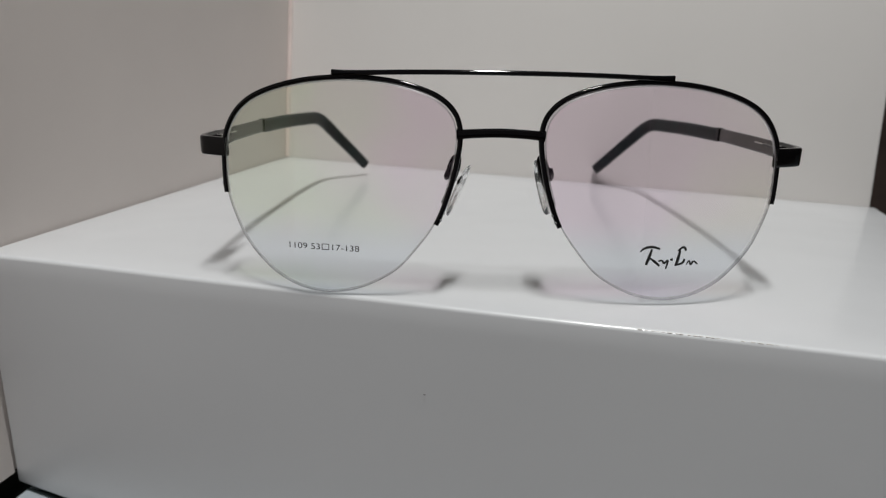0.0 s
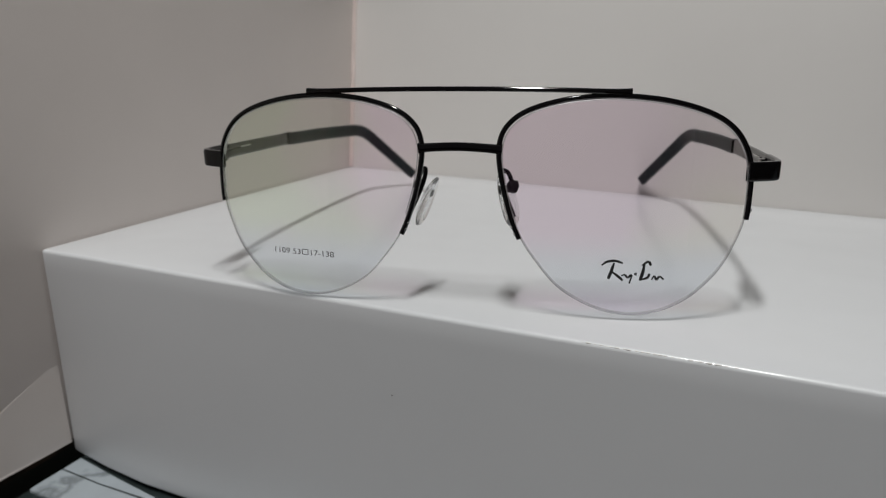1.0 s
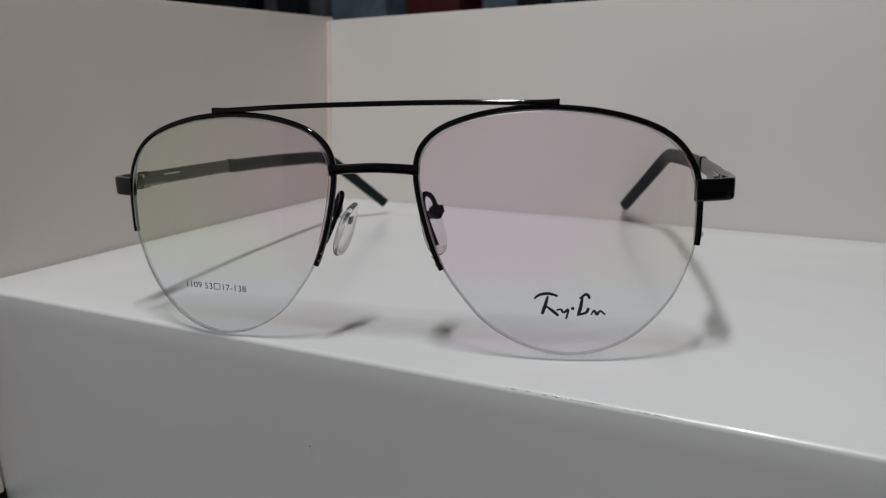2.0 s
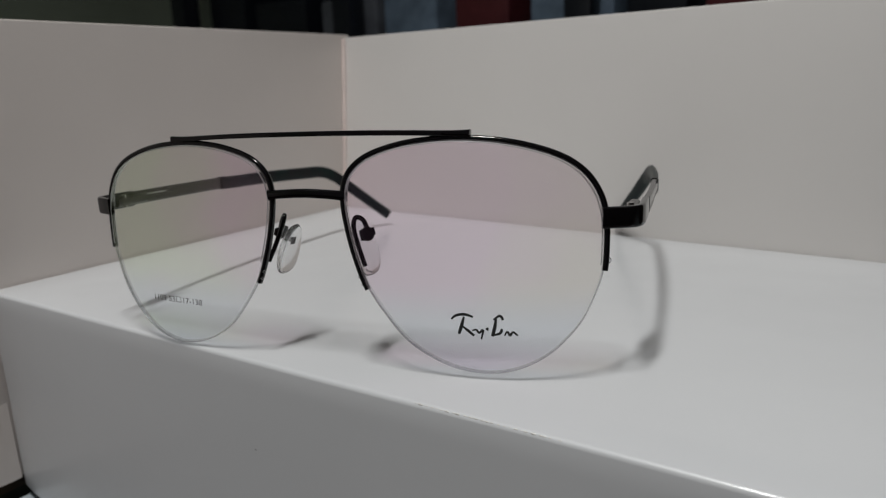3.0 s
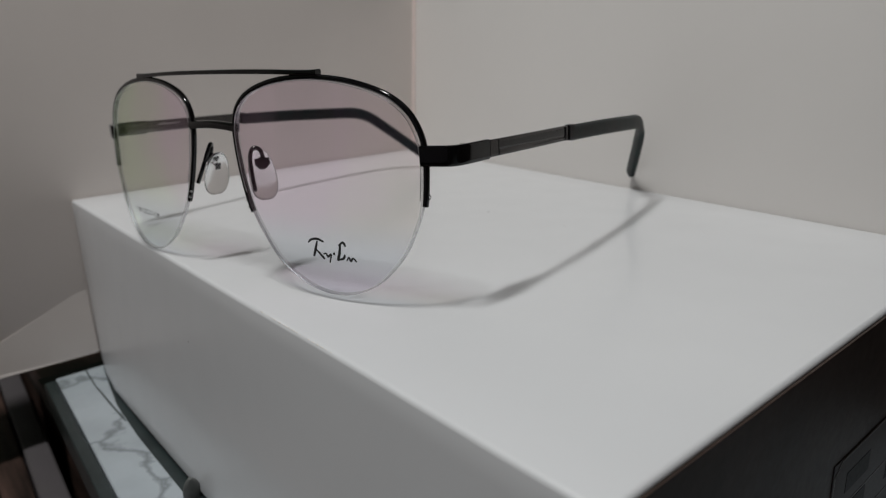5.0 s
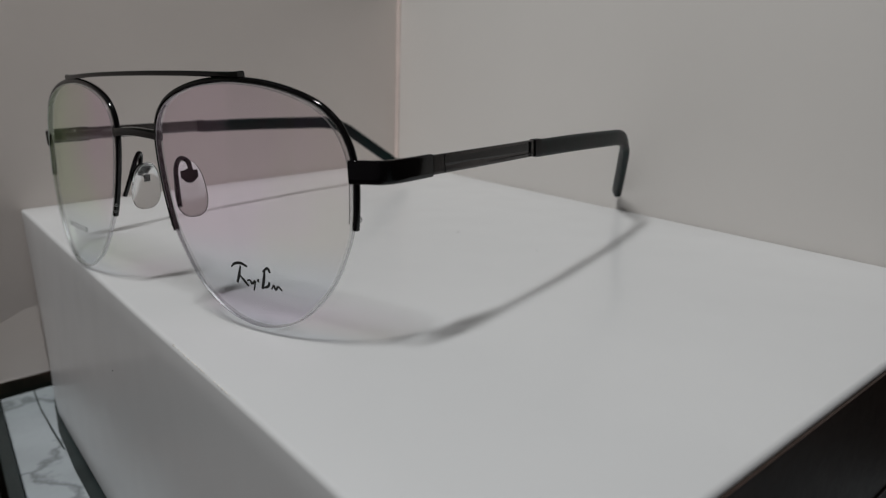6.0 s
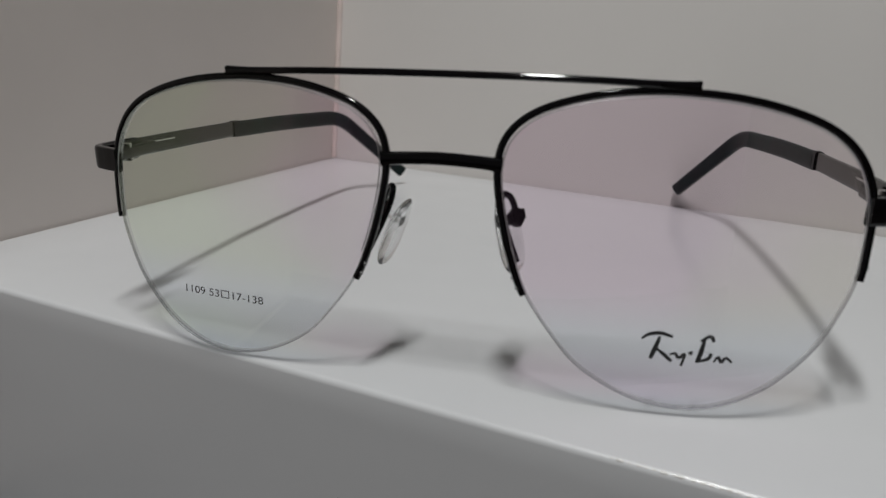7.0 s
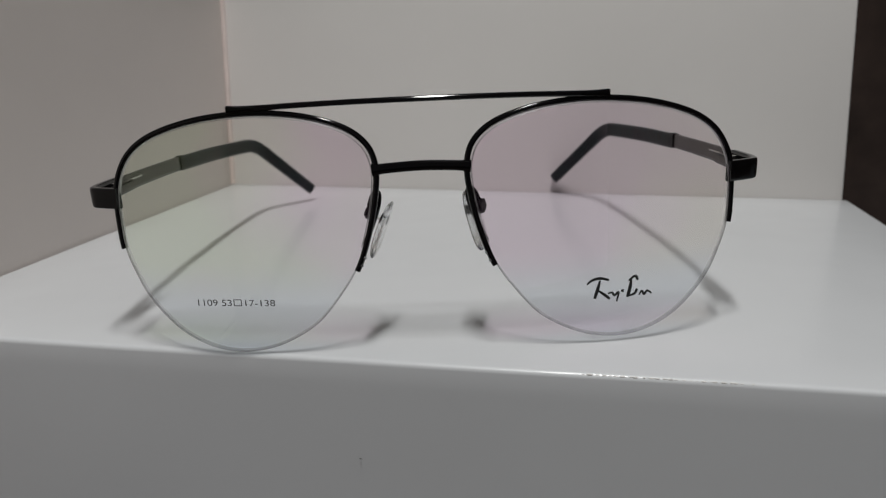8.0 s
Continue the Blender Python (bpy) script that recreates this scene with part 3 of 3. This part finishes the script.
lenses = {}
for sx in (-1, 1):
    lens = part("lens", lens_bm(sx), [LENS, LENS_EDGE], glasses, "clear demo lens with faint pink and green reflections tinted in")
    lenses[sx] = lens
    rim_path = [at(sx * x, z) for x, z in RING[: RIM_END + 1]]
    part("rim", sweep(rim_path, 0.60 * MM, 0.66 * MM, outward(sx), 0.75, 14), BLACK_METAL, glasses, "black enamelled half rim")
    cord = [at(sx * (CX + (x - CX) * 0.985), CZ + (z - CZ) * 0.985) for x, z in RING[RIM_END:] + RING[:1]]
    part("nylon_cord", sweep(cord, 0.20 * MM, 0.34 * MM, outward(sx), 1.0, 8), NYLON, glasses, "clear nylon cord holding the lens")
    bevel = [at(sx * (CX + (x - CX) * 0.969), CZ + (z - CZ) * 0.969, -0.8) for x, z in RING[4: RIM_END]]
    part("lens_bevel", sweep(bevel, 0.13 * MM, 0.10 * MM, outward(sx), 1.0, 6), BEVEL, lens, "pale polished bevel along the rim")
    # little loop of cord and screws at the ends of the rim
    loop = [at(sx * (63.8 + 0.45 * math.sin(a)), -13.2 + 0.5 * math.cos(a), 0.2) for a in [math.pi * k / 8 for k in range(9)]]
    part("cord_loop", sweep(loop, 0.16 * MM, 0.16 * MM, across, 1.0, 6), NYLON, glasses)

    # end piece: front plate that turns back into the hinge
    ep = spline([(sx * 62.6 * MM, 5.4 * MM, (-4.6 + FOOT) * MM), (sx * 66.0 * MM, 6.6 * MM, (-4.6 + FOOT) * MM), (sx * 68.6 * MM, 7.9 * MM, (-4.6 + FOOT) * MM),
                 (sx * 69.5 * MM, 10.5 * MM, (-4.65 + FOOT) * MM), (sx * 69.6 * MM, 15.0 * MM, (-4.75 + FOOT) * MM), (sx * 69.5 * MM, 19.5 * MM, (-4.85 + FOOT) * MM)], 6)
    part("end_piece", sweep(ep, 2.15 * MM, 0.75 * MM, lambda p, a: (0, 0, 1), 0.35, 16), BLACK_METAL, glasses, "black end piece")
    hinge = [Vector((sx * 67.2 * MM, y * MM, (-4.8 + FOOT) * MM)) for y in (11.5, 13, 15.5, 19, 22)]
    hg = part("hinge", sweep(hinge, 1.2 * MM, 1.1 * MM, lambda p, a: (0, 0, 1), 0.5, 10), GUNMETAL, glasses, "gunmetal hinge")
    bm = bmesh.new()
    bmesh.ops.create_cone(bm, cap_ends=True, segments=12, radius1=0.7 * MM, radius2=0.7 * MM, depth=3.4 * MM, matrix=Matrix.Translation((sx * 67.0 * MM, 14.2 * MM, (-4.7 + FOOT) * MM)))
    part("screw", bm, STEEL, hg)
    for kx, kz in ((12.2, -17.4), (12.9, -19.0)):
        bm = bmesh.new()
        bmesh.ops.create_icosphere(bm, subdivisions=2, radius=0.38 * MM, matrix=Matrix.Translation(at(sx * kx, kz, -0.35)))
        part("cord_knot", bm, NYLON, glasses, "small knot of clear cord")

    # temple: metal bar with a long recessed inlay, a dark ring, and an acetate tip bent down and inwards
    temple = part("temple", sweep(spline([(sx * 69.5 * MM, 19.9 * MM, (-4.85 + FOOT) * MM), (sx * 69.4 * MM, 35 * MM, (-5.3 + FOOT) * MM), (sx * 68.7 * MM, 56.5 * MM, (-6.0 + FOOT) * MM)], 8),
                  1.85 * MM, 0.60 * MM, lambda p, a: (0, 0, 1), 0.3, 16), GUNMETAL, glasses, "gunmetal temple bar with a long groove")
    part("spring_slot", sweep([Vector((sx * (68.86 - 0.0135 * (y - 22)) * MM, y * MM, (-4.2 - 0.032 * (y - 22) + FOOT) * MM)) for y in (24, 28, 32)], 0.20 * MM, 0.14 * MM, lambda p, a: (0, 0, 1), 0.5, 8),
         STEEL, temple, "bright steel spring slot on the inner side")
    part("inlay", sweep([Vector((sx * (69.98 - 0.0135 * (y - 22)) * MM, y * MM, (-4.45 - 0.032 * (y - 22) + FOOT) * MM)) for y in (23, 33, 44, 53)], 0.85 * MM, 0.22 * MM, lambda p, a: (0, 0, 1), 0.3, 10),
         BLACK_METAL, temple, "glossy black inlay")
    part("groove_line", sweep([Vector((sx * (69.95 - 0.0135 * (y - 22)) * MM, y * MM, (-5.95 - 0.032 * (y - 22) + FOOT) * MM)) for y in (22, 33, 44, 55)], 0.16 * MM, 0.2 * MM, lambda p, a: (0, 0, 1), 0.4, 8),
         BLACK_METAL, temple)
    part("ring", sweep([Vector((sx * (68.72 - 0.02 * k) * MM, (56.4 + 1.2 * k) * MM, (-6.0 - 0.03 * k + FOOT) * MM)) for k in range(3)], 2.0 * MM, 0.95 * MM, lambda p, a: (0, 0, 1), 0.35, 12), COLLAR, temple, "matt black collar")
    for y, wide in ((23.2, 0.30), (54.3, 0.22)):
        part("notch", sweep([Vector((sx * (70.0 - 0.0135 * (y - 22)) * MM, y * MM, (z - 0.032 * (y - 22) + FOOT) * MM)) for z in (-6.5, -4.85, -3.2)], wide * MM, 0.16 * MM, lambda p, a: (0, 1, 0), 0.5, 8), COLLAR, temple)
    tx = 49.4
    tip = spline([(sx * 68.6 * MM, 58.2 * MM, (-6.3 + FOOT) * MM), (sx * 67.2 * MM, 80 * MM, (-7.4 + FOOT) * MM), (sx * 65.0 * MM, 102 * MM, (-8.9 + FOOT) * MM), (sx * 63.6 * MM, 112 * MM, (-9.8 + FOOT) * MM),
                  (sx * 62.2 * MM, 118.6 * MM, (-12.0 + FOOT) * MM), (sx * 59.6 * MM, 124.5 * MM, (-16.4 + FOOT) * MM), (sx * tx * MM, 142.0 * MM, (-32.4 + FOOT) * MM)], 7)
    part("temple_tip", sweep(tip, 2.1 * MM, 1.1 * MM, lambda p, a: (0, -0.35, 1), 0.6, 14, lambda s: (0.95 + 0.12 * math.sin(math.pi * s), 0.85 + 0.35 * s)), TIP, temple, "dark acetate tip with a green sheen")

    # nose pad on its bent wire arm
    arm = spline([(sx * 12.4 * MM, 0.6 * MM, (-15.6 + FOOT) * MM), (sx * 10.6 * MM, 1.6 * MM, (-11.5 + FOOT) * MM), (sx * 9.2 * MM, 2.6 * MM, (-7.6 + FOOT) * MM), (sx * 9.2 * MM, 3.9 * MM, (-5.5 + FOOT) * MM),
                  (sx * 10.4 * MM, 5.0 * MM, (-6.2 + FOOT) * MM), (sx * 11.3 * MM, 5.0 * MM, (-8.4 + FOOT) * MM)], 6)
    part("pad_arm", sweep(arm, 0.55 * MM, 0.55 * MM, across, 1.0, 10), BLACK_METAL, glasses, "bent black wire arm")
    px, py, pz, yaw, reach = (10.5, 4.8, -12.3, -25, 2.0) if sx > 0 else (-9.2, 4.7, -13.4, -12, 3.4)
    pad_at = pose(px * MM, py * MM, (pz + FOOT) * MM, 0, -17 if sx > 0 else 22, yaw)
    bm = bmesh.new()
    bmesh.ops.create_cone(bm, cap_ends=True, segments=18, radius1=1.6 * MM, radius2=1.6 * MM, depth=1.5 * MM, matrix=pad_at @ pose(sx * reach * MM, 0, 2.6 * MM, 0, 90, 0))
    bmesh.ops.bevel(bm, geom=[e for e in bm.edges if len(e.link_faces) == 2 and e.calc_face_angle() > 1.0], offset=0.4 * MM, segments=2, affect="EDGES")
    clip = part("pad_clip", bm, BLACK_METAL, glasses, "round black pad clip")
    for dy in (-1.3, 1.3):
        bm = box_bm(-0.5 * MM, 0.5 * MM, -0.55 * MM, 0.55 * MM, -0.9 * MM, 0.9 * MM, 0.25 * MM)
        bmesh.ops.transform(bm, matrix=pad_at @ pose(sx * (reach + 0.2) * MM, dy * MM, 2.9 * MM), verts=bm.verts)
        part("clip_jaw", bm, BLACK_METAL, clip)
    bm = bmesh.new()
    bmesh.ops.create_uvsphere(bm, u_segments=24, v_segments=14, radius=1)
    for v in bm.verts:
        z = v.co.z
        w = 3.45 + 0.55 * (-z)
        v.co = Vector((sx * (v.co.x * 0.85 - 0.3 * z * z), math.copysign(abs(v.co.y) ** 0.8, v.co.y) * w, math.copysign(abs(z) ** 0.85, z) * 6.5)) * MM
    bmesh.ops.transform(bm, matrix=pad_at, verts=bm.verts)
    pad = part("nose_pad", bm, SILICONE, glasses, "clear silicone nose pad")
    bm = box_bm(-0.22 * MM, 0.22 * MM, -0.7 * MM, 0.7 * MM, -0.9 * MM, 0.9 * MM, 0.1 * MM)
    bmesh.ops.transform(bm, matrix=pad_at @ pose(sx * -0.2 * MM, 0.1 * MM, 2.3 * MM), verts=bm.verts)
    post = bmesh.new()
    bmesh.ops.create_cone(post, cap_ends=True, segments=12, radius1=0.6 * MM, radius2=0.6 * MM, depth=reach * MM, matrix=pad_at @ pose(sx * reach / 2 * MM, 0, 2.4 * MM, 0, 90, 0))
    part("pad_post", post, SILICONE, pad)
    part("pad_insert", bm, GUNMETAL, pad, "small metal insert")

# bridge and brow bar
bridge = spline([at(-9.6, 0.0), at(-6, 0.35, -0.2), at(0, 0.6, -0.3), at(6, 0.35, -0.2), at(9.6, 0.0)], 8)
part("bridge", sweep(bridge, 1.0 * MM, 0.9 * MM, lambda p, a: (0, 0, 1), 0.6, 14, lambda s: (1 + 0.25 * (2 * s - 1) ** 6, 1)), BLACK_METAL, glasses, "black bridge")
bar = spline([at(-37.2, 12.5, 0.1), at(-31, 12.7, 0), at(-22, 13.0, 0), at(-11, 13.2, 0), at(0, 13.25, 0), at(11, 13.2, 0), at(22, 13.0, 0), at(31, 12.7, 0), at(37.0, 12.5, 0.1)], 6)
part("brow_bar", sweep(bar, 0.55 * MM, 0.95 * MM, lambda p, a: (0, 0, 1), 0.5, 12, lambda s: (1 + 0.45 * (2 * s - 1) ** 10, 1)), BLACK_METAL, glasses, "straight black brow bar")

# print on the lenses
curve = bpy.data.curves.new("size_print", "FONT")
curve.body = "1109 53\u25a117-138"
curve.size, curve.align_x, curve.align_y = 2.15 * MM, "CENTER", "CENTER"
probe = new("size_print_text", curve)
bpy.context.view_layer.update()
me = bpy.data.meshes.new_from_object(probe.evaluated_get(bpy.context.evaluated_depsgraph_get()))
bpy.data.objects.remove(probe)
xs = [v.co.x for v in me.vertices]
k = 16.6 * MM / (max(xs) - min(xs))
for v in me.vertices:
    x, z = (v.co.x * k) / MM - 39.9, v.co.y * 0.92 / MM - 26.45
    v.co = at(x, z, -0.79)
me.materials.append(PRINT_GREY)
num = new("size_print", me)
num.parent = lenses[-1]
tagged(num, "small grey printed size marking")

# maker's mark: plain black strokes, no letters
mark = stroke([(32.6, -25.5), (33.6, -24.7), (35.4, -24.4), (37.2, -24.9)], 0.60)
mark += stroke([(35.3, -24.9), (34.8, -26.8), (34.2, -28.6)], 0.74)
mark += stroke([(34.9, -26.9), (36.2, -27.9), (37.4, -28.9)], 0.60)
mark += stroke([(37.0, -27.8), (37.9, -27.6), (38.4, -28.3), (39.3, -27.6), (38.9, -29.6)], 0.50)
mark += stroke([(39.8, -27.4), (40.4, -27.4)], 0.72, 2)
mark += stroke([(42.0, -25.0), (41.7, -27.0), (41.2, -28.9)], 0.74)
mark += stroke([(41.4, -25.4), (42.8, -24.5), (43.4, -25.4)], 0.60)
mark += stroke([(41.4, -28.7), (42.8, -28.2), (43.2, -27.3)], 0.60)
mark += stroke([(43.7, -28.7), (44.3, -27.8), (44.8, -28.7), (45.4, -27.9), (46.4, -28.6)], 0.50)
flat_part("maker_mark", mark, PRINT, lenses[1], "plain black printed maker's mark")
